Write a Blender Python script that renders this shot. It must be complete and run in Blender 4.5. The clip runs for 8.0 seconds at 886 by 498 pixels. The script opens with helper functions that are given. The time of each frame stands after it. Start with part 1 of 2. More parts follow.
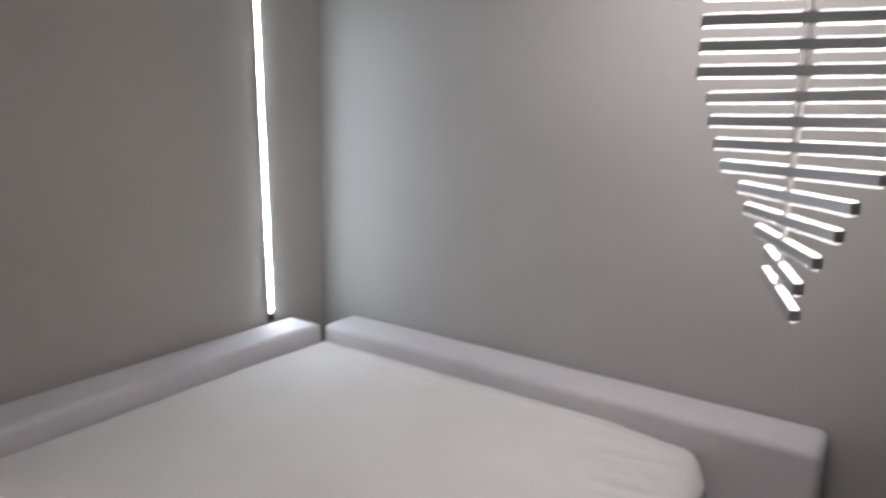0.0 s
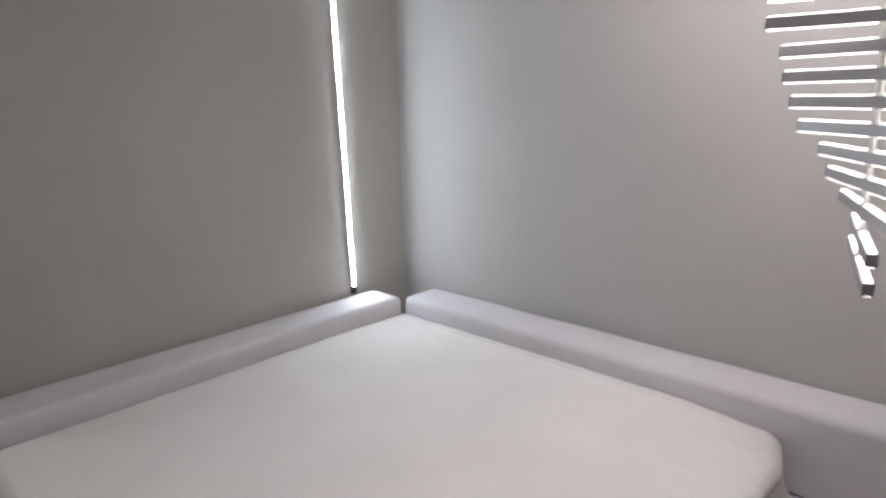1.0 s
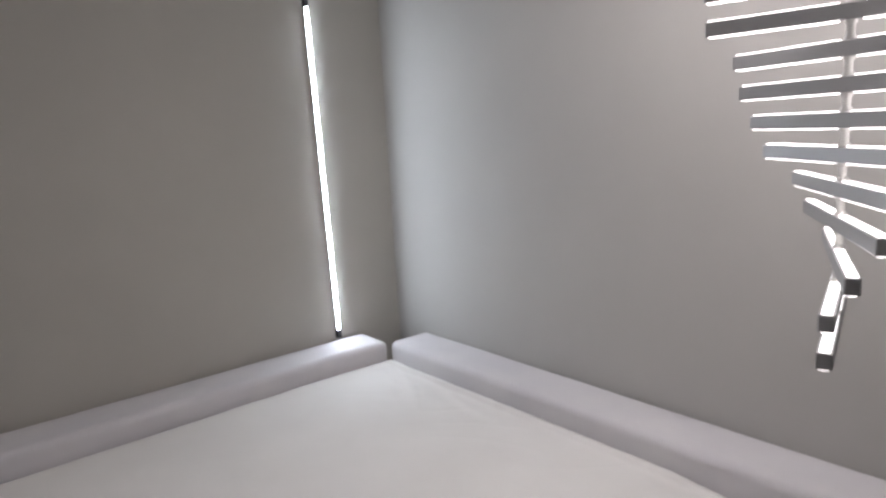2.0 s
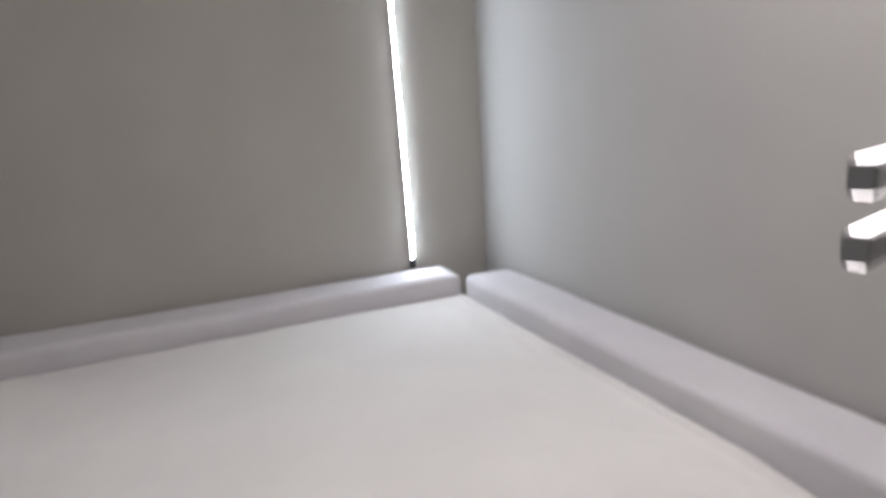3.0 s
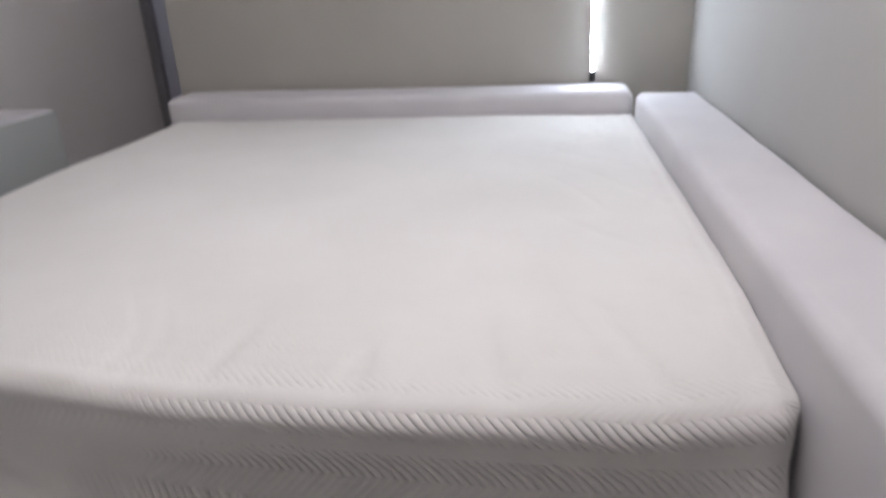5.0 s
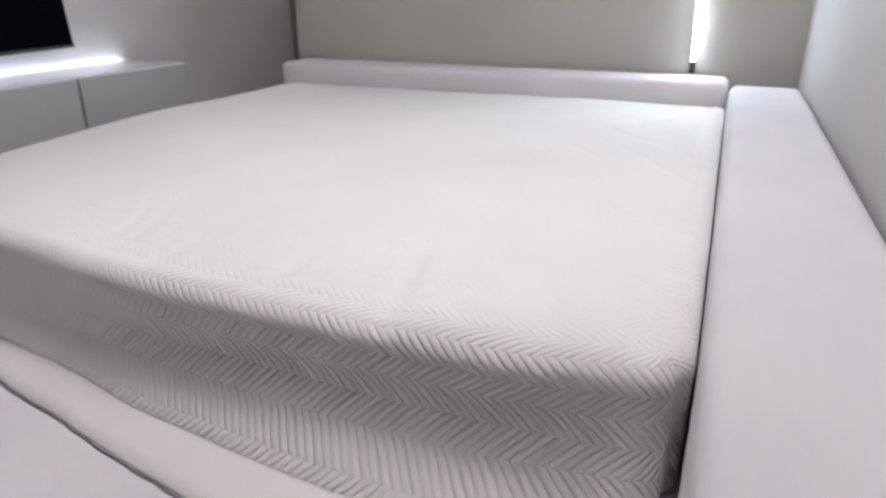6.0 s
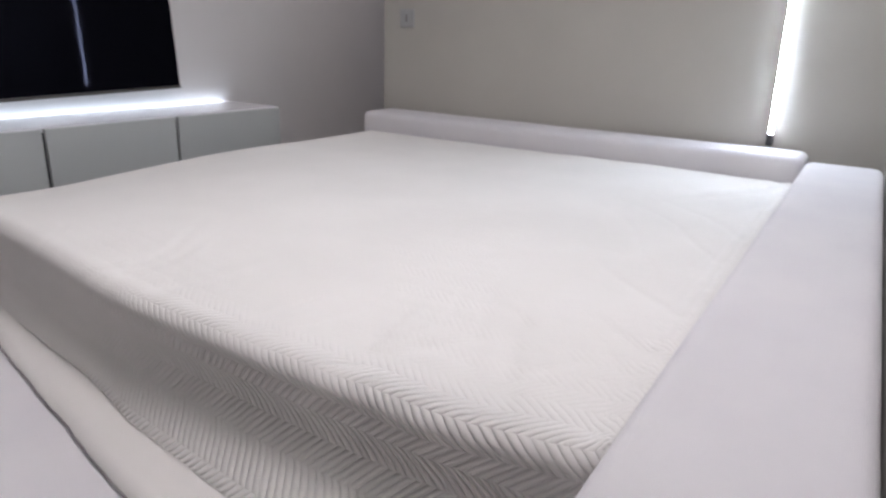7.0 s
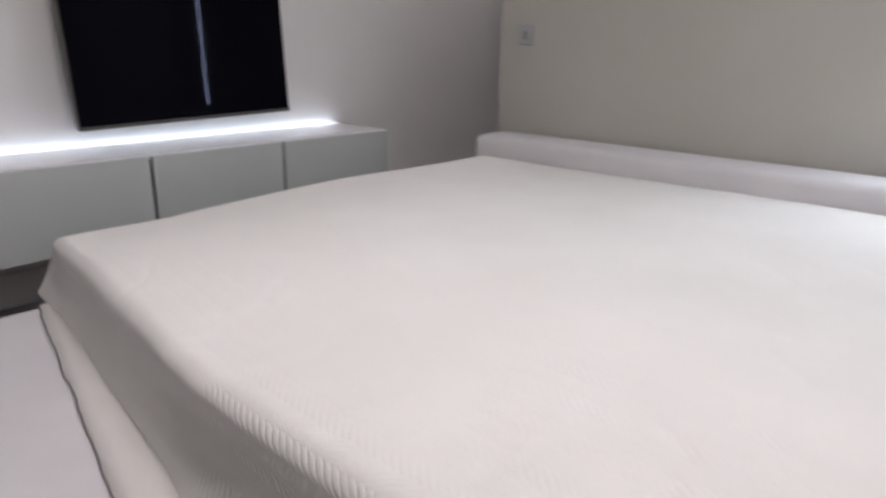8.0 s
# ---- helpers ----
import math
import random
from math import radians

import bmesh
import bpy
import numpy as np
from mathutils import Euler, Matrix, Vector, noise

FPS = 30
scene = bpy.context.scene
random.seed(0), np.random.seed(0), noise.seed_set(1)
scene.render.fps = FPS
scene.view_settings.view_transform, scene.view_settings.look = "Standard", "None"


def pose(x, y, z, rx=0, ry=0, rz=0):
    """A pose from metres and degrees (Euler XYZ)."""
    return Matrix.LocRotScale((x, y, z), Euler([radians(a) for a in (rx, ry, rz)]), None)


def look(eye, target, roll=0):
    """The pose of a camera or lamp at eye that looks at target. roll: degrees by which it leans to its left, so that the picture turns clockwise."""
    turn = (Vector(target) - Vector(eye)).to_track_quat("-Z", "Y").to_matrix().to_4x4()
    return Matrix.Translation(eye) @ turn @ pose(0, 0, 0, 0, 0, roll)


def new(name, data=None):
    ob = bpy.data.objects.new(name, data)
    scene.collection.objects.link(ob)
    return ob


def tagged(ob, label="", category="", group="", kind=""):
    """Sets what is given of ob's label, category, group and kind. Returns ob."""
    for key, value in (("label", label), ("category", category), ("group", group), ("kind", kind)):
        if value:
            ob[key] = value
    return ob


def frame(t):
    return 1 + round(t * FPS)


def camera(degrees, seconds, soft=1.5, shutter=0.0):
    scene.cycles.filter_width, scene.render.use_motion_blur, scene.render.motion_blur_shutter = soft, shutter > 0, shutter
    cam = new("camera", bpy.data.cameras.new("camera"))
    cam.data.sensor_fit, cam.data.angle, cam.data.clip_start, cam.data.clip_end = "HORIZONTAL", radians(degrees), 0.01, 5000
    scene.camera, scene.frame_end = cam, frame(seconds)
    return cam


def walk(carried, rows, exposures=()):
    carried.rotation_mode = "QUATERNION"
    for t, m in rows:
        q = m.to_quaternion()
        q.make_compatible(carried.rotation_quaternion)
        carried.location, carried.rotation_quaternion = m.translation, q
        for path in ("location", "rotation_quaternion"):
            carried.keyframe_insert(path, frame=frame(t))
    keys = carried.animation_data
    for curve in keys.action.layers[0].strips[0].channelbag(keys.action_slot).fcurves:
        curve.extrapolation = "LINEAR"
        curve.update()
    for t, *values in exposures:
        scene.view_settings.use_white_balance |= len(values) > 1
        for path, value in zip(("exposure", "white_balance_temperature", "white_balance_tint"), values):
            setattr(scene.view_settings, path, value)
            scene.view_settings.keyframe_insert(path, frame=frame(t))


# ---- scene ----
cam = camera(68.0, 8.0, soft=2.5, shutter=0.6)
EXPOSURES = [(0, -0.02, 6520, 10), (0.5, 0.2, 6520, 10), (1.2, 0.28, 6520, 10), (2.5, 0.1, 6520, 10), (3.0, 0.34, 6520, 10), (4.0, 0.5, 6380, 10), (5.0, 0.6, 6370, 10), (6.5, 0.87, 6320, 10), (7.0, 0.76, 6300, 10), (7.5, 0.79, 6350, 10), (8, 0.71, 6480, 10)]
PATH = [
    (0, (-2.571, -2.616, 1.611), (-0.961, -1.494, 1.224), 1.1),
    (0.5, (-2.561, -2.679, 1.616), (-1.131, -1.373, 1.116), 0.0),
    (1, (-2.459, -2.743, 1.603), (-1.075, -1.375, 1.142), -1.5),
    (1.2, (-2.374, -2.772, 1.599), (-0.99, -1.394, 1.169), -1.7),
    (2.3, (-1.866, -2.871, 1.563), (-0.711, -1.27, 1.243), -2.2),
    (2.5, (-1.776, -2.885, 1.537), (-0.698, -1.229, 1.23), -0.9),
    (3, (-1.432, -2.819, 1.323), (-0.665, -1.025, 0.882), -3.4),
    (3.5, (-1.218, -2.852, 1.117), (-0.799, -0.982, 0.543), -8.3),
    (4, (-0.999, -2.809, 0.981), (-1.002, -0.902, 0.38), -8.9),
    (4.5, (-0.881, -2.891, 1.041), (-1.007, -1.022, 0.342), -4.2),
    (5, (-0.609, -2.91, 1.007), (-0.893, -1.084, 0.239), -2.6),
    (5.2, (-0.554, -2.919, 0.995), (-0.903, -1.156, 0.118), -1.0),
    (6.3, (-0.184, -2.892, 0.887), (-1.018, -1.206, 0.206), -0.5),
    (6.5, (-0.158, -2.892, 0.904), (-1.047, -1.223, 0.253), -0.2),
    (7, (-0.083, -2.821, 0.93), (-1.097, -1.212, 0.312), 1.9),
    (7.5, (-0.083, -2.815, 0.948), (-1.16, -1.231, 0.371), 3.1),
    (8, (-0.263, -2.621, 0.959), (-1.536, -1.198, 0.363), 1.0),
]
walk(cam, [(t, look(eye, target, roll)) for t, eye, target, roll in PATH], EXPOSURES)

# ---- world and light levels ----
world = bpy.data.worlds.new("night")
world.use_nodes = True
scene.world = world
world.node_tree.nodes["Background"].inputs[0].default_value = (0.5, 0.55, 0.65, 1)
world.node_tree.nodes["Background"].inputs[1].default_value = 0.02
# the last power is for the added fill light above the bed
TUBE_POWER, BAR_POWER, STRIP_POWER, BED_FILL_POWER = 100.0, 4.6, 4.2, 14.5
COOL = (0.78, 0.87, 1.0)
WHITE = (1.0, 0.925, 0.945)


# ---- materials ----
def material(name, colour, rough=0.6, metal=0.0, spec=0.5):
    m = bpy.data.materials.new(name)
    m.use_nodes = True
    b = m.node_tree.nodes["Principled BSDF"]
    b.inputs["Base Color"].default_value = (*colour, 1)
    b.inputs["Roughness"].default_value = rough
    b.inputs["Metallic"].default_value = metal
    b.inputs["Specular IOR Level"].default_value = spec
    return m


def node(m, kind, **values):
    n = m.node_tree.nodes.new(kind)
    for key, value in values.items():
        n.inputs[key].default_value = value
    return n


def math_node(m, op, a, b=None):
    n = m.node_tree.nodes.new("ShaderNodeMath")
    n.operation = op
    for slot, value in ((0, a), (1, b)):
        if value is None:
            continue
        if isinstance(value, (int, float)):
            n.inputs[slot].default_value = value
        else:
            m.node_tree.links.new(value, n.inputs[slot])
    return n.outputs[0]


def mottled(m, colour, other, scale, detail=4.0, low=0.35, high=0.65):
    """Two tones of a surface mixed by noise in object space."""
    links = m.node_tree.links
    place = node(m, "ShaderNodeTexCoord")
    n = node(m, "ShaderNodeTexNoise", Scale=scale, Detail=detail)
    links.new(place.outputs["Object"], n.inputs["Vector"])
    ramp = node(m, "ShaderNodeValToRGB")
    ramp.color_ramp.elements[0].position, ramp.color_ramp.elements[1].position = low, high
    ramp.color_ramp.elements[0].color, ramp.color_ramp.elements[1].color = (*colour, 1), (*other, 1)
    links.new(n.outputs["Fac"], ramp.inputs[0])
    links.new(ramp.outputs[0], m.node_tree.nodes["Principled BSDF"].inputs["Base Color"])
    return place


def bumped(m, height, strength, distance):
    b = node(m, "ShaderNodeBump", Strength=strength, Distance=distance)
    m.node_tree.links.new(height, b.inputs["Height"])
    m.node_tree.links.new(b.outputs[0], m.node_tree.nodes["Principled BSDF"].inputs["Normal"])


def noise_bump(m, place, scale, strength, distance, detail=3.0):
    n = node(m, "ShaderNodeTexNoise", Scale=scale, Detail=detail)
    m.node_tree.links.new(place.outputs["Object"], n.inputs["Vector"])
    bumped(m, n.outputs["Fac"], strength, distance)


def paint(name, colour, other):
    m = material(name, colour, 0.75, spec=0.3)
    place = mottled(m, colour, other, 1.6, 5.0)
    noise_bump(m, place, 220.0, 0.12, 0.002)
    return m


def woven(name, colour, other, pitch=0.0022):
    """Upholstery cloth with crossed threads."""
    m = material(name, colour, 0.9, spec=0.15)
    place = mottled(m, colour, other, 5.0, 6.0)
    split = node(m, "ShaderNodeSeparateXYZ")
    m.node_tree.links.new(place.outputs["Object"], split.inputs[0])
    waves = [math_node(m, "SINE", math_node(m, "MULTIPLY", split.outputs[k], 2 * math.pi / pitch)) for k in range(3)]
    height = math_node(m, "ADD", math_node(m, "ADD", waves[0], waves[1]), waves[2])
    bumped(m, height, 0.2, 0.0006)
    m.node_tree.nodes["Principled BSDF"].inputs["Sheen Weight"].default_value = 0.15
    return m


def glowing(name, colour, power):
    m = material(name, (0.8, 0.8, 0.8), 0.5)
    b = m.node_tree.nodes["Principled BSDF"]
    b.inputs["Emission Color"].default_value = (*colour, 1)
    b.inputs["Emission Strength"].default_value = power
    return m


def quilted(name, colour, other):
    """Cloth stitched in chevron ribs: bands along u, ribs leaning to and fro from band to band."""
    m = material(name, colour, 0.9, spec=0.12)
    place = mottled(m, colour, other, 3.0, 6.0)
    uv = node(m, "ShaderNodeUVMap")
    uv.uv_map = "cloth"
    split = node(m, "ShaderNodeSeparateXYZ")
    m.node_tree.links.new(uv.outputs[0], split.inputs[0])
    u, v = split.outputs[0], split.outputs[1]
    band = 0.0420
    fold = math_node(m, "PINGPONG", v, band)
    phase = math_node(m, "MULTIPLY", math_node(m, "ADD", u, math_node(m, "MULTIPLY", fold, 1.0)), 1 / 0.0155)
    rib = math_node(m, "ABSOLUTE", math_node(m, "SINE", math_node(m, "MULTIPLY", phase, math.pi)))
    rib = math_node(m, "POWER", rib, 0.55)
    seam = math_node(m, "ABSOLUTE", math_node(m, "SINE", math_node(m, "MULTIPLY", v, math.pi / band)))
    seam = math_node(m, "POWER", seam, 0.3)
    seam = math_node(m, "ADD", math_node(m, "MULTIPLY", seam, 0.45), 0.55)
    n = node(m, "ShaderNodeTexNoise", Scale=260.0, Detail=3.0)
    m.node_tree.links.new(place.outputs["Object"], n.inputs["Vector"])
    reach = node(m, "ShaderNodeAttribute")
    reach.attribute_name = "relief"
    height = math_node(m, "MULTIPLY", math_node(m, "MULTIPLY", rib, seam), reach.outputs["Fac"])
    height = math_node(m, "ADD", height, math_node(m, "ADD", math_node(m, "MULTIPLY", n.outputs["Fac"], 0.22), math_node(m, "MULTIPLY", seam, 0.13)))
    bumped(m, height, 0.9, 0.005)
    m.node_tree.nodes["Principled BSDF"].inputs["Sheen Weight"].default_value = 0.2
    return m


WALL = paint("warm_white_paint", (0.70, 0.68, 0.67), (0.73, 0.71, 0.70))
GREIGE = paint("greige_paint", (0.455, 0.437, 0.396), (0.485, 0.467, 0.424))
GREIGE_PALE = paint("pale_greige_paint", (0.475, 0.462, 0.440), (0.505, 0.492, 0.468))
CEILING = paint("ceiling_paint", (0.78, 0.77, 0.75), (0.81, 0.80, 0.78))
DOOR_PAINT = paint("blue_grey_lacquer", (0.56, 0.59, 0.70), (0.60, 0.63, 0.73))
SKIRTING = material("skirting_paint", (0.80, 0.78, 0.76), 0.4)
QUILT = quilted("quilted_cotton", (0.80, 0.78, 0.75), (0.84, 0.82, 0.79))
BOLSTER = woven("bolster_cloth", (0.67, 0.65, 0.67), (0.71, 0.69, 0.70))
PLATFORM = woven("platform_cloth", (0.78, 0.76, 0.79), (0.82, 0.80, 0.82))
SHEET = woven("cream_cotton", (0.83, 0.805, 0.775), (0.86, 0.835, 0.805), 0.0016)
PIPING = material("grey_piping", (0.30, 0.28, 0.29), 0.8)
CABINET = material("grey_lacquer", (0.50, 0.52, 0.51), 0.28)
CARCASS = material("white_melamine", (0.78, 0.78, 0.80), 0.4)
TOP_BOARD = material("glossy_white_melamine", (0.84, 0.84, 0.87), 0.12, spec=0.8)
# carcass colour darkened: it paints the shade seen between the cabinet doors
GAP_SHADE = material("gap_shade_board", (0.10, 0.10, 0.105), 0.6)
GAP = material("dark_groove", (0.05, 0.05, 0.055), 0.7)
SCREEN = material("screen_glass", (0.003, 0.003, 0.005), 0.035, spec=0.04)
SCREEN.node_tree.nodes["Principled BSDF"].inputs["Specular Tint"].default_value = (0.70, 0.70, 1.0, 1.0)
BEZEL = material("brushed_dark_metal", (0.10, 0.09, 0.085), 0.35, 0.8)
STEEL = material("grey_metal", (0.34, 0.34, 0.36), 0.4, 0.7)
BAR_METAL = material("satin_aluminium", (0.40, 0.40, 0.40), 0.42, 0.35)
BLACK = material("black_plastic", (0.015, 0.015, 0.016), 0.4)
PLASTIC = material("white_plastic", (0.72, 0.71, 0.68), 0.35)
PLATE = material("grey_plastic", (0.41, 0.41, 0.41), 0.4)
ROCKER = material("dark_grey_plastic", (0.24, 0.23, 0.22), 0.4)
TUBE_LIGHT = glowing("tube_diffuser", COOL, TUBE_POWER)
BAR_LIGHT = glowing("bar_diffuser", WHITE, BAR_POWER)
BED_FILL = glowing("bed_fill_diffuser", WHITE, BED_FILL_POWER)
HALL_FILL = glowing("hall_fill_diffuser", WHITE, 150.0)
STRIP_LIGHT = glowing("strip_diffuser", COOL, STRIP_POWER)


def floor_material():
    m = material("wood_floor", (0.2, 0.15, 0.12), 0.25)
    mottled(m, (0.27, 0.24, 0.25), (0.36, 0.33, 0.34), 6.0, 8.0)
    return m


FLOOR = floor_material()


# ---- shapes ----
def box(x0, y0, z0, x1, y1, z1, bevel=0.0, segments=2):
    bm = bmesh.new()
    bmesh.ops.create_cube(bm, size=1.0)
    for v in bm.verts:
        v.co = ((x0 + x1) / 2 + v.co.x * (x1 - x0), (y0 + y1) / 2 + v.co.y * (y1 - y0), (z0 + z1) / 2 + v.co.z * (z1 - z0))
    if bevel:
        bmesh.ops.bevel(bm, geom=bm.edges[:], offset=bevel, segments=segments, profile=0.5, affect="EDGES")
    return bm


def cylinder(x, y, z0, z1, r, n=24, bevel=0.0):
    bm = bmesh.new()
    bmesh.ops.create_cone(bm, cap_ends=True, segments=n, radius1=r, radius2=r, depth=z1 - z0, matrix=Matrix.Translation((x, y, (z0 + z1) / 2)))
    if bevel:
        rims = [e for e in bm.edges if abs(e.verts[0].co.z - e.verts[1].co.z) < 1e-6]
        bmesh.ops.bevel(bm, geom=rims, offset=bevel, segments=2, affect="EDGES")
    return bm


def mesh_object(name, bm, mat, smooth=False):
    data = bpy.data.meshes.new(name)
    bm.to_mesh(data)
    bm.free()
    data.materials.append(mat)
    if smooth:
        data.shade_smooth()
    return new(name, data)


def part(name, bm, mat, parent, label="", smooth=False):
    ob = mesh_object(name, bm, mat, smooth)
    ob.parent = parent
    ob.matrix_parent_inverse = parent.matrix_basis.inverted()
    if label:
        ob["label"] = label
    return ob


def thing(name, x, y, z, label, category, group="", kind=""):
    ob = new(name)
    ob.matrix_basis = pose(x, y, z)
    ob.empty_display_size = 0.1
    return tagged(ob, label, category, group, kind)


def setting(name, bm, mat, label, category):
    return tagged(mesh_object(name, bm, mat), label, category, kind="structure")


# ---- the room ----
WEST, SOUTH, TOP = -2.96, -5.4, 2.6
HALL_EAST, HALL_NORTH = -2.26, 1.0

setting("floor", box(WEST - 0.15, SOUTH - 0.15, -0.1, 0.15, HALL_NORTH + 0.15, 0), FLOOR, "dark brown wooden floor of the bedroom", "floor")
setting("ceiling", box(WEST - 0.15, SOUTH - 0.15, TOP, 0.15, HALL_NORTH + 0.15, TOP + 0.1), CEILING, "plain white painted bedroom ceiling", "ceiling")
setting("wall_east", box(0, SOUTH, 0, 0.15, HALL_NORTH, TOP), GREIGE_PALE, "pale greige painted wall behind the long bolster", "wall")
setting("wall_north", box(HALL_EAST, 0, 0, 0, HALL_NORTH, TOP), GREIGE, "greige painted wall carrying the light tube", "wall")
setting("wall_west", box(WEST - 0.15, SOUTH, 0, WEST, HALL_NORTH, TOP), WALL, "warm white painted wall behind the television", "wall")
# unseen wall, greige and set far back to dim bounce on the mattress foot
setting("wall_south", box(WEST - 0.15, SOUTH - 0.15, 0, 0.15, SOUTH, TOP), GREIGE, "unseen wall closing the room, greige to cut bounced light", "wall")
setting("wall_hall_end", box(WEST - 0.15, HALL_NORTH + 0.05, 0, 0.15, HALL_NORTH + 0.15, TOP), WALL, "painted wall behind the passage door", "wall")
setting("baseboard_west", box(WEST, SOUTH, 0, WEST + 0.012, HALL_NORTH - 0.05, 0.13, 0.003), SKIRTING, "low white skirting board along the wall", "baseboard")


def hall_door():
    door = thing("door_1", (WEST + HALL_EAST) / 2, HALL_NORTH, 0, "closed blue-grey door at the end of the passage", "door", kind="structure")
    part("door_leaf", box(WEST + 0.06, HALL_NORTH - 0.01, 0.012, HALL_EAST - 0.003, HALL_NORTH + 0.03, 2.1, 0.003), DOOR_PAINT, door)
    part("door_frame", box(WEST + 0.002, HALL_NORTH - 0.05, 0, WEST + 0.06, HALL_NORTH + 0.04, 2.16, 0.003), STEEL, door, "dark grey metal door post")
    part("door_head", box(WEST + 0.06, HALL_NORTH - 0.05, 2.11, HALL_EAST - 0.003, HALL_NORTH + 0.04, 2.16, 0.003), STEEL, door, "dark grey metal door head")
    part("threshold", box(WEST + 0.06, HALL_NORTH - 0.03, 0.001, HALL_EAST - 0.003, HALL_NORTH + 0.03, 0.011), BLACK, door)
    part("wall_over_door", box(WEST + 0.002, HALL_NORTH - 0.02, 2.162, HALL_EAST - 0.002, HALL_NORTH + 0.045, TOP - 0.002), WALL, door)


hall_door()


# added lamp, none seen here: brightens the passage door and the west wall
def hall_fill_light():
    x, y = (WEST + HALL_EAST) / 2, 0.38
    lamp = thing("hall_fill_light", x, y, TOP, "added round white fill light in the passage ceiling, unseen", "downlight")
    part("ring", cylinder(x, y, TOP - 0.012, TOP, 0.055, 32, 0.003), PLASTIC, lamp)
    part("diffuser", cylinder(x, y, TOP - 0.016, TOP - 0.0125, 0.042, 32), HALL_FILL, lamp, "glowing white fill diffuser")


hall_fill_light()

# ---- bed ----
BASE = 0.24
MATTRESS = dict(x0=-2.165, x1=-0.243, y0=-2.20, y1=-0.247, z=0.480)
BOLSTER_END = -2.515


def platform():
    bed = thing("bed_platform", -1.1, -1.3, 0, "low upholstered bed platform in pale lilac-white cloth", "bed")
    part("top_panel", box(-2.235, -2.62, 0.06, -0.004, -0.004, BASE, 0.02, 3), PLATFORM, bed)
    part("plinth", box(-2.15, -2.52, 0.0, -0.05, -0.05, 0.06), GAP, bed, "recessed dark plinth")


def bolster(name, x0, y0, x1, y1, label):
    """A long foam block in a tight cloth cover, slightly soft along its edges."""
    z0, z1 = BASE + 0.001, 0.562
    bm = box(x0, y0, z0, x1, y1, z1)
    longer = 0 if x1 - x0 > y1 - y0 else 1
    along = [e for e in bm.edges if abs((e.verts[0].co - e.verts[1].co)[longer]) > 0.5]
    bmesh.ops.subdivide_edges(bm, edges=along, cuts=40, use_grid_fill=True)
    sharp = [e for e in bm.edges if len(e.link_faces) == 2 and e.calc_face_angle(0) > 1.0]
    bmesh.ops.bevel(bm, geom=sharp, offset=0.034, segments=6, profile=0.55, affect="EDGES")
    for v in bm.verts:
        p = v.co
        sway = noise.noise(Vector((p.x * 2.2, p.y * 2.2, 3.0))) * 0.004
        if p.z > z1 - 0.04:
            p.z += sway
        side = noise.noise(Vector((p.x * 1.7, p.y * 1.7, 9.0))) * 0.004
        p[1 - longer] -= max(0.0, side) if p[1 - longer] < -0.1 else 0
    ob = mesh_object(name, bm, BOLSTER, True)
    return tagged(ob, label, "bolster", "bolsters along the walls")


def foot_crest(x):
    """The foot edge of the mattress, lying a little askew on the platform."""
    return -2.213 + 0.145 * max(0.0, (-x - 1.1) / 1.05) ** 1.1 + 0.067 * smooth(-0.52, -0.25, x)


def smooth(a, b, x):
    t = min(1.0, max(0.0, (x - a) / (b - a)))
    return t * t * (3 - 2 * t)


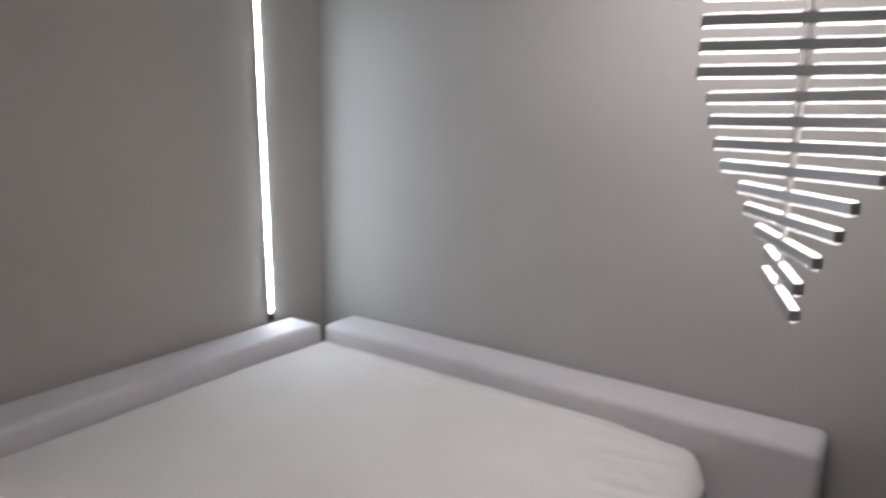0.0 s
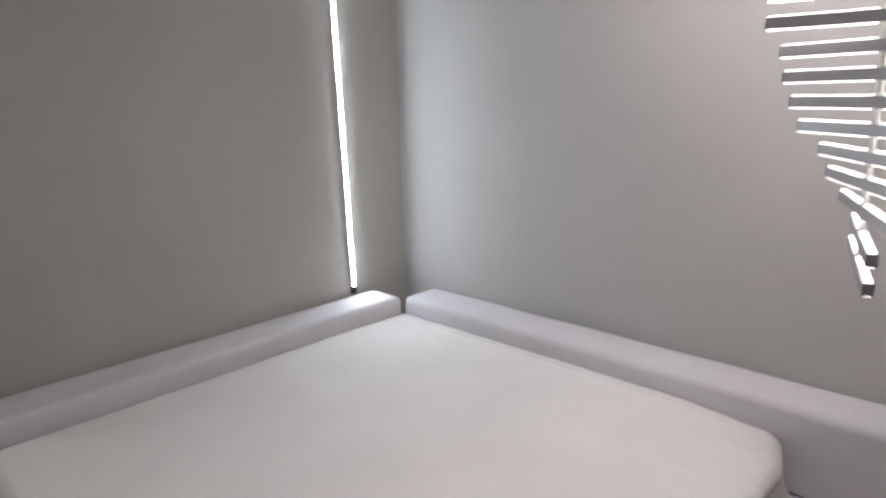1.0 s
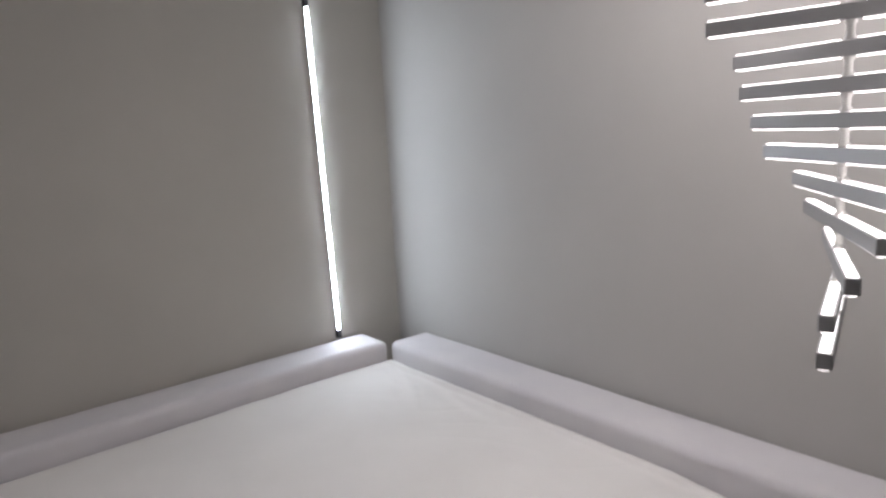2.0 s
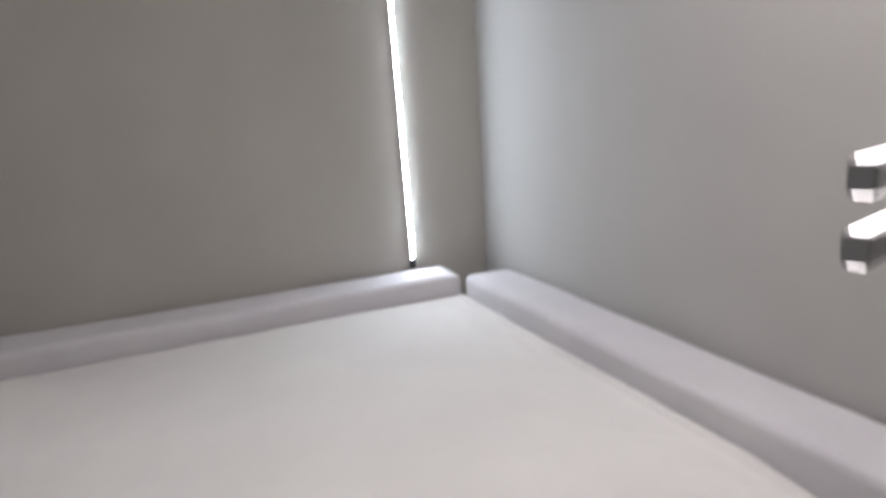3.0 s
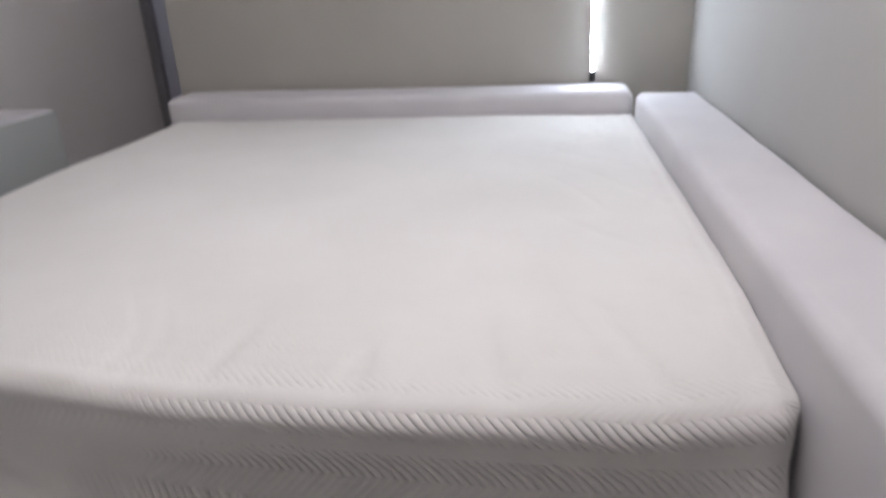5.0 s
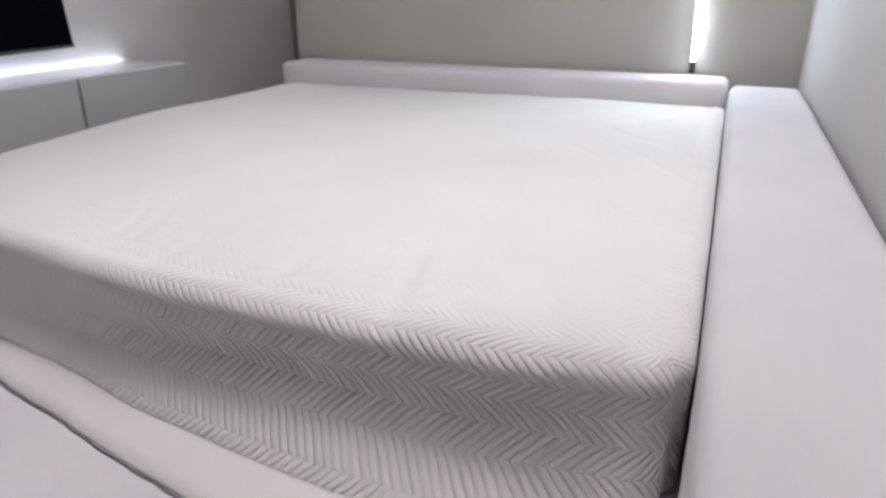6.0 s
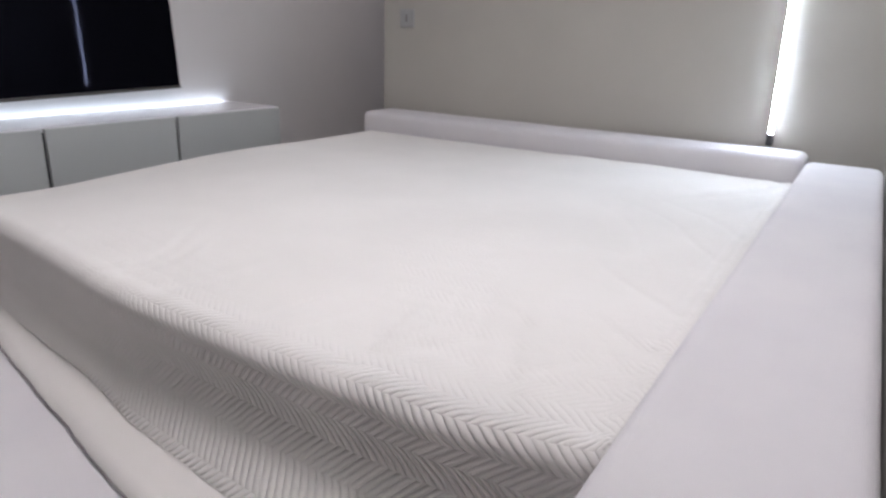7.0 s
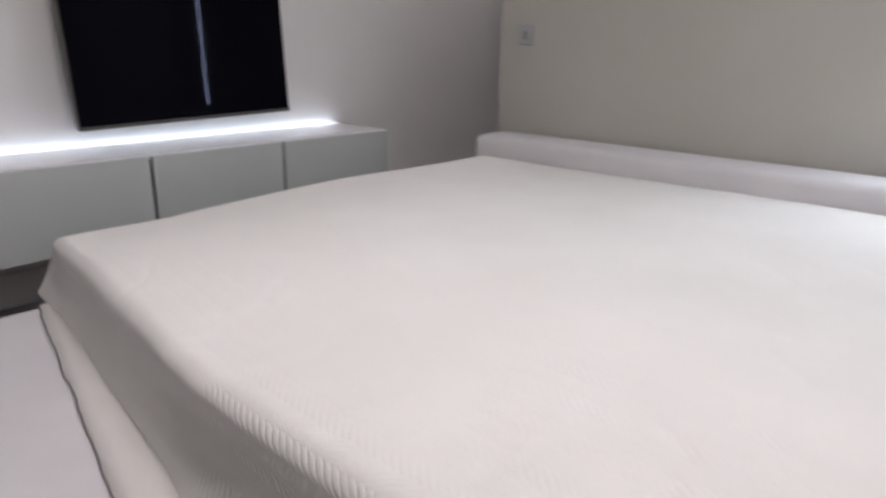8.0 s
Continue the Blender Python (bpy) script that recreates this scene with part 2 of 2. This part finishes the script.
def mattress():
    """The mattress in its quilted cover: a soft slab, laid out as one cloth over top and sides."""
    d = MATTRESS
    skirt = d["z"] - BASE - 0.012
    cx, cy = (d["x0"] + d["x1"]) / 2, (d["y0"] + d["y1"]) / 2
    hx, hy = (d["x1"] - d["x0"]) / 2, (d["y1"] - d["y0"]) / 2
    bed = thing("mattress", cx, cy, BASE, "thick mattress in a cream cotton cover quilted in chevrons", "mattress")
    bm = bmesh.new()
    uv = bm.loops.layers.uv.new("cloth")
    relief = bm.verts.layers.float.new("relief")
    R = {(0, -1): 0.045, (0, 1): 0.022, (1, -1): 0.028, (1, 1): 0.034}

    def steps(half, r0, r1):
        return np.unique(np.concatenate([np.linspace(-half - skirt, -half + r0, 30), np.linspace(-half + r0, half - r1, 230), np.linspace(half - r1, half + skirt, 24)]))

    us, vs = steps(hx, R[0, -1], R[0, 1]), steps(hy, R[1, -1], R[1, 1])

    def rim(a, half, axis):
        """Way along the cloth -> outward reach and drop."""
        r = R[axis, -1 if a < 0 else 1]
        flat = half - r
        s = abs(a) - flat
        if s <= 0:
            return abs(a), 0.0
        quarter = r * math.pi / 2
        if s < quarter:
            return flat + r * math.sin(s / r), r * (1 - math.cos(s / r))
        return half, r + (s - quarter)

    grid = {}
    for i, u in enumerate(us):
        for j, v in enumerate(vs):
            ox, dx = rim(u, hx, 0)
            oy, dy = rim(v, hy, 1)
            drop = min(max(dx, dy), skirt)
            down = drop / skirt
            x, y = math.copysign(ox, u), math.copysign(oy, v)
            corner = 0.066 if (x > 0 and y < 0) else 0.035
            ex, ey = abs(x) - (hx - corner), abs(y) - (hy - corner)
            if ex > 0 and ey > 0:
                k = max(ex, ey) / math.hypot(ex, ey)
                x = math.copysign(hx - corner + ex * k, x)
                y = math.copysign(hy - corner + ey * k, y)
            px, py = cx + x, cy + y
            # the foot edge runs askew, more so towards the foot
            py += (foot_crest(px) - d["y0"]) * smooth(0.1, 1.0, -y / hy)
            # the cover spreads at the foot and hangs out at the open side
            spread = 0.018 + 0.066 * smooth(-1.35, -0.62, px) - 0.03 * smooth(-0.55, -0.3, px)
            if dy > dx and v < 0:
                py -= spread * down ** 2.0 + 0.004 * smooth(0.0, 0.10, down) * (1 - smooth(0.15, 0.4, down)) - 0.040 * smooth(0.10, 0.55, down) * (1 - smooth(0.7, 1.0, down)) * (0.35 + 0.65 * smooth(-1.7, -1.0, px)) * (1 - smooth(-0.50, -0.30, px))
                py += 0.006 * noise.noise(Vector((px * 3.0, 2.0, drop * 8))) * down
            if dy > dx and v < 0:
                px -= 0.19 * down ** 1.1 * smooth(hx - 0.06, hx, -x)
            if dx >= dy and u < 0:
                px -= (0.10 * smooth(0.2, 0.95, -y / hy) + 0.09 * smooth(0.8, 1.0, -y / hy)) * down ** 1.1 + 0.012 * down
                px += 0.012 * noise.noise(Vector((py * 5.0, 7.0, drop * 5))) * down
            top = 1 - smooth(0.0, 0.05, drop)
            foot = smooth(0.45, 1.0, -y / hy)
            z = d["z"] - drop
            z -= 0.03 * smooth(0.5, 1.0, -x / hx) * smooth(-0.2, 0.8, -y / hy) * (1 - down)
            z -= 0.026 * smooth(-0.55, -0.25, px) * smooth(-1.75, -2.15, py) * (1 - down)
            z += top * 0.007 * noise.noise(Vector((px * 1.5, py * 1.5, 0.5)))
            z += top * 0.0022 * noise.noise(Vector((px * 7.0, py * 5.0, 2.5)))
            bend = 0.35 * noise.noise(Vector((px * 2.5, py * 2.5, 7.0)))
            crease = abs(noise.noise(Vector((px * 5.0 + bend * 3, py * 1.3 + px * 0.7, 4.0))))
            z -= top * foot * 0.003 * smooth(-1.8, -1.4, px) * max(0.0, 1 - crease / 0.10)
            if x > 0:
                pull = abs(noise.noise(Vector((px * 2.0 - py * 1.5, (px + py) * 5.0, 11.0))))
                z -= top * 0.002 * max(0.0, 1 - pull / 0.12) * smooth(0.35, 0.8, x / hx)
            hem = hx - x - 0.034
            z += top * (1 - smooth(0.93, 1.0, abs(y) / hy)) * (0.005 * math.exp(-(hem / 0.009) ** 2) - 0.004 * math.exp(-((hem - 0.03) / 0.014) ** 2))
            for ax, ay, bx, by, deep in ((-0.27, -0.30, -0.56, -0.95, 0.004), (-0.26, -0.34, -0.40, -1.30, 0.003), (-0.64, -2.20, -0.69, -1.85, 0.005), (-1.10, -2.20, -1.04, -1.90, 0.004), (-0.87, -2.20, -0.84, -1.98, 0.007), (-0.40, -2.16, -0.52, -1.80, 0.006)):
                length = math.hypot(bx - ax, by - ay)
                along = ((px - ax) * (bx - ax) + (py - ay) * (by - ay)) / length
                off = ((px - ax) * (by - ay) - (py - ay) * (bx - ax)) / length + 0.02 * math.sin(along * 7)
                fade = smooth(-0.02, 0.08, along) * (1 - smooth(length * 0.5, length, along))
                z -= top * deep * fade * (math.exp(-(off / 0.022) ** 2) - 0.6 * math.exp(-((off - 0.045) / 0.03) ** 2))
            vert = bm.verts.new((px, py, z))
            patch = smooth(-0.1, 0.35, noise.noise(Vector((px * 3.0, py * 3.0, 21.0))))
            near_rim = max(smooth(0.075, 0.0, hy + y - 0.02), 0.35 * smooth(0.22, 0.0, math.hypot(hx - x, hy + y) - 0.10), 0.5 * smooth(0.12, 0.02, hx - x))
            vert[relief] = max((0.03 + 0.08 * patch) * (0.3 + 0.7 * smooth(-1.3, -0.6, px)), near_rim * (0.55 + 0.35 * patch) * (0.05 + 0.95 * smooth(-1.25, -0.70, px)), smooth(0.015, 0.045, drop) * (0.10 + 0.95 * smooth(-1.50, -0.85, px)))
            grid[i, j] = vert
    for i in range(len(us) - 1):
        for j in range(len(vs) - 1):
            f = bm.faces.new((grid[i, j], grid[i + 1, j], grid[i + 1, j + 1], grid[i, j + 1]))
            for loop, (a, b) in zip(f.loops, ((i, j), (i + 1, j), (i + 1, j + 1), (i, j + 1))):
                loop[uv].uv = (us[a], vs[b])
    part("quilted_cover", bm, QUILT, bed, smooth=True)
    part("core", box(d["x0"] + 0.05, d["y0"] + 0.20, BASE + 0.001, d["x1"] - 0.03, d["y1"] - 0.03, d["z"] - 0.03), SHEET, bed)


def under_sheet():
    """A cream pad under the mattress that shows along the foot, edged with dark piping."""
    n = 60
    pad = thing("mattress_pad", -1.2, -1.2, BASE, "cream cotton mattress pad with dark grey piped edge", "mattress pad")
    bm = bmesh.new()
    rows = []
    for i in range(n + 1):
        x = -2.225 + (2.225 - 0.26) * i / n
        y = foot_line(x)
        lift = 0.004 * noise.noise(Vector((x * 5, 1.0, 0.0)))
        rows.append([bm.verts.new((x, y + s, BASE + 0.002 + h + lift)) for s, h in ((0, 0.0), (0, 0.005), (0.03, 0.007 + 2 * lift), (0.12, 0.008 - lift), (0.4, 0.006))])
    for a, b in zip(rows, rows[1:]):
        for k in range(4):
            bm.faces.new((a[k], b[k], b[k + 1], a[k + 1]))
    part("pad_cloth", bm, SHEET, pad, smooth=True)
    bm = bmesh.new()
    rings = []
    for i in range(n * 2 + 1):
        x = -2.225 + (2.225 - 0.26) * i / (2 * n)
        y = foot_line(x) - 0.003
        z = BASE + 0.0045 + 0.004 * noise.noise(Vector((x * 5, 1.0, 0.0)))
        rings.append([bm.verts.new((x, y + 0.0021 * math.cos(a), z + 0.0021 * math.sin(a))) for a in (k * math.tau / 8 for k in range(8))])
    for a, b in zip(rings, rings[1:]):
        for k in range(8):
            bm.faces.new((a[k], a[(k + 1) % 8], b[(k + 1) % 8], b[k]))
    part("piping", bm, PIPING, pad, "wavy dark grey piping", True)


def foot_line(x):
    """The piped edge of the pad, sewn slightly wavy."""
    return -2.112 - 0.20 * (x + 2.21) + 0.006 * noise.noise(Vector((x * 7.0, 0.3, 0.0))) + 0.003 * noise.noise(Vector((x * 25.0, 0.9, 0.0)))


platform()
bolster("bolster", -2.212, -0.24, -0.243, -0.006, "pale lilac-white upholstered bolster below the light tube")
bolster("bolster", -0.24, BOLSTER_END, -0.006, -0.243, "pale lilac-white upholstered bolster along the long wall")
mattress()
under_sheet()


# ---- light tube on the north wall ----
def light_tube():
    x, z0, z1 = -0.389, 0.612, 2.165
    tube = thing("wall_light", x, 0, z0, "slim vertical white light tube with black end caps", "wall lamp")
    part("channel", box(x - 0.0088, -0.0185, z0, x + 0.0072, -0.001, z1, 0.001), BAR_METAL, tube, "aluminium back channel")
    part("diffuser", box(x - 0.0070, -0.0197, z0, x + 0.0070, -0.0186, z1), TUBE_LIGHT, tube, "glowing white diffuser")
    for a, b in ((z0 - 0.045, z0), (z1, z1 + 0.045)):
        part("end_cap", box(x - 0.0115, -0.026, a, x + 0.0115, -0.001, b, 0.003), BLACK, tube, "black plastic end cap")
    for z in (z0 - 0.03, z1 + 0.03):
        part("wall_bracket", box(x - 0.009, -0.012, z - 0.009, x + 0.009, 0.0, z + 0.009, 0.002), BLACK, tube)
    tube.matrix_basis = tube.matrix_basis @ pose(0, 0, 0, 0, -1.1, 0)  # hangs a little crooked


light_tube()


# ---- added fill light over the bed, no such lamp is seen ----
def bed_fill_light():
    x, y, r = -0.75, -2.06, 0.30
    lamp = thing("bed_fill_light", x, y, TOP, "added round fill light over the bed, not a known lamp", "ceiling light")
    part("frame", cylinder(x, y, TOP - 0.05, TOP, r + 0.015, 48, 0.006), PLASTIC, lamp, "white ring frame")
    part("diffuser", cylinder(x, y, TOP - 0.058, TOP - 0.0505, r, 48, 0.002), BED_FILL, lamp, "glowing white diffuser")


bed_fill_light()


# ---- spiral lamp ----
def spiral_lamp():
    x, y = -0.6335, -2.374
    count, z0, rise = 19, 1.173, 0.0641
    half, w, h = 0.256, 0.025, 0.030
    turns = (16.5, 16.5, 24, 33, 39, 54, 61.5, 69, 73.5, 99, 103, 105, 109, 115, 121, 128, 134, 141, 148)
    lamp = thing("spiral_pendant_lamp", x, y, TOP, "spiral pendant lamp of stacked glowing aluminium bars", "pendant lamp")
    part("rod", cylinder(x, y, z0 - 0.01, TOP - 0.03, 0.0075, 16), PLASTIC, lamp, "thin white hanging rod", True)
    part("ceiling_cup", cylinder(x, y, TOP - 0.035, TOP, 0.06, 32, 0.006), PLASTIC, lamp, "round white ceiling cup")
    body = diffuser = spacer = None
    for k in range(count):
        m = pose(x, y, z0 + rise * k, 0, 0, turns[k])
        if body is None:
            bar = mesh_object("bar", box(-half, -w / 2, -h / 2, half, w / 2, h / 2, 0.003, 2), BAR_METAL)
            lights = []
            for side in (-1, 1):
                for face in (-1, 1):
                    a, b = sorted((side * 0.020, side * (half - 0.006)))
                    zc = face * (h / 2 + 0.0006)
                    lights.append(mesh_object("diffuser", box(a, -w / 2 + 0.005, zc - 0.0012, b, w / 2 - 0.005, zc + 0.0012), BAR_LIGHT))
            hub = mesh_object("hub", cylinder(0, 0, -h / 2 - 0.008, h / 2 + 0.008, 0.011, 16, 0.002), PLASTIC)
            body = (bar, lights, hub)
        else:
            bar = new("bar", body[0].data)
            lights = [new("diffuser", o.data) for o in body[1]]
            hub = new("hub", body[2].data)
        bar.parent = lamp
        bar.matrix_parent_inverse = lamp.matrix_basis.inverted()
        bar.matrix_basis = m
        for o in (*lights, hub):
            o.parent = bar


spiral_lamp()


# ---- media wall ----
FRONT, CAB_TOP, CAB_LOW = -2.576, 0.566, 0.262
SEAMS = (-0.444, -1.038, -1.593, -2.148, -2.703, -3.258)
FIRST = SEAMS[0]


def cabinet_unit(i):
    y1, y0 = SEAMS[i], SEAMS[i + 1]
    unit = thing("wall_cabinet", FRONT, (y0 + y1) / 2, CAB_LOW, "wall-hung grey lacquered cabinet with a plain flap door", "cabinet", "row of wall cabinets")
    part("body", box(WEST + 0.03, y0 + 0.001, CAB_LOW, FRONT - 0.02, y1 - 0.001, CAB_TOP - 0.018), GAP_SHADE, unit, "carcass darkened for the shade in the door gaps")
    part("back_rail", box(WEST + 0.002, y0 + 0.001, CAB_LOW + 0.05, WEST + 0.03, y1 - 0.001, CAB_TOP - 0.06), CARCASS, unit)
    part("door", box(FRONT - 0.018, y0 + 0.007, CAB_LOW + 0.002, FRONT, y1 - (0.007 if i else 0.002), CAB_TOP - 0.004, 0.002), CABINET, unit, "grey lacquered flap door")
    return unit


for i in range(5):
    cabinet_unit(i)


def cabinet_top():
    top = thing("cabinet_top", FRONT, -1.7, CAB_TOP, "white top board over the row of wall cabinets", "worktop")
    y0 = SEAMS[-1]
    part("board", box(WEST + 0.042, y0, CAB_TOP - 0.017, FRONT - 0.0185, FIRST - 0.001, CAB_TOP, 0.0015), TOP_BOARD, top)
    part("end_block", box(WEST + 0.002, FIRST - 0.019, CAB_TOP - 0.10, WEST + 0.0415, FIRST - 0.001, CAB_TOP - 0.001), CARCASS, top)
    strip = thing("light_strip", WEST, -1.8, CAB_TOP, "white light strip in the gap behind the cabinets", "light strip")
    part("channel", box(WEST + 0.003, y0 + 0.01, CAB_TOP - 0.024, WEST + 0.041, FIRST - 0.022, CAB_TOP - 0.0175), CARCASS, strip)
    part("diffuser", box(WEST + 0.010, y0 + 0.02, CAB_TOP - 0.017, WEST + 0.034, FIRST - 0.03, CAB_TOP - 0.013, 0.001), STRIP_LIGHT, strip, "glowing white diffuser")


cabinet_top()


def television():
    y0, y1, z0, x = -1.733, -0.843, 0.649, -2.80
    z1 = z0 + 0.525
    tv = thing("television", x, (y0 + y1) / 2, z0, "flat black television hung above the cabinets, switched off", "television")
    part("housing", box(x - 0.045, y0, z0, x - 0.004, y1, z1, 0.006), BEZEL, tv)
    part("screen", box(x - 0.006, y0 + 0.006, z0 + 0.014, x, y1 - 0.006, z1 - 0.006, 0.001), SCREEN, tv, "glossy black screen")
    part("bottom_trim", box(x - 0.006, y0 + 0.001, z0, x + 0.001, y1 - 0.001, z0 + 0.013, 0.002), BEZEL, tv, "thin brown metal lower trim")
    part("wall_mount", box(WEST + 0.001, -1.40, z0 + 0.15, x - 0.055, -1.17, z0 + 0.38, 0.004), BLACK, tv)
    tv.matrix_basis = tv.matrix_basis @ pose(0, 0, 0, 1.5, -1.6, -0.9)


television()


# ---- socket ----
def socket():
    x, z = -2.113, 1.006
    s = thing("wall_switch", x, 0, z, "square pale grey plastic switch plate on the wall", "wall switch")
    part("plate", box(x - 0.043, -0.008, z - 0.043, x + 0.043, 0, z + 0.043, 0.006, 3), PLATE, s)
    part("insert", box(x - 0.026, -0.011, z - 0.026, x + 0.026, -0.007, z + 0.026, 0.002), PLATE, s)
    part("rocker", box(x - 0.007, -0.015, z - 0.018, x + 0.007, -0.010, z + 0.018, 0.002), ROCKER, s, "narrow dark grey rocker")


socket()
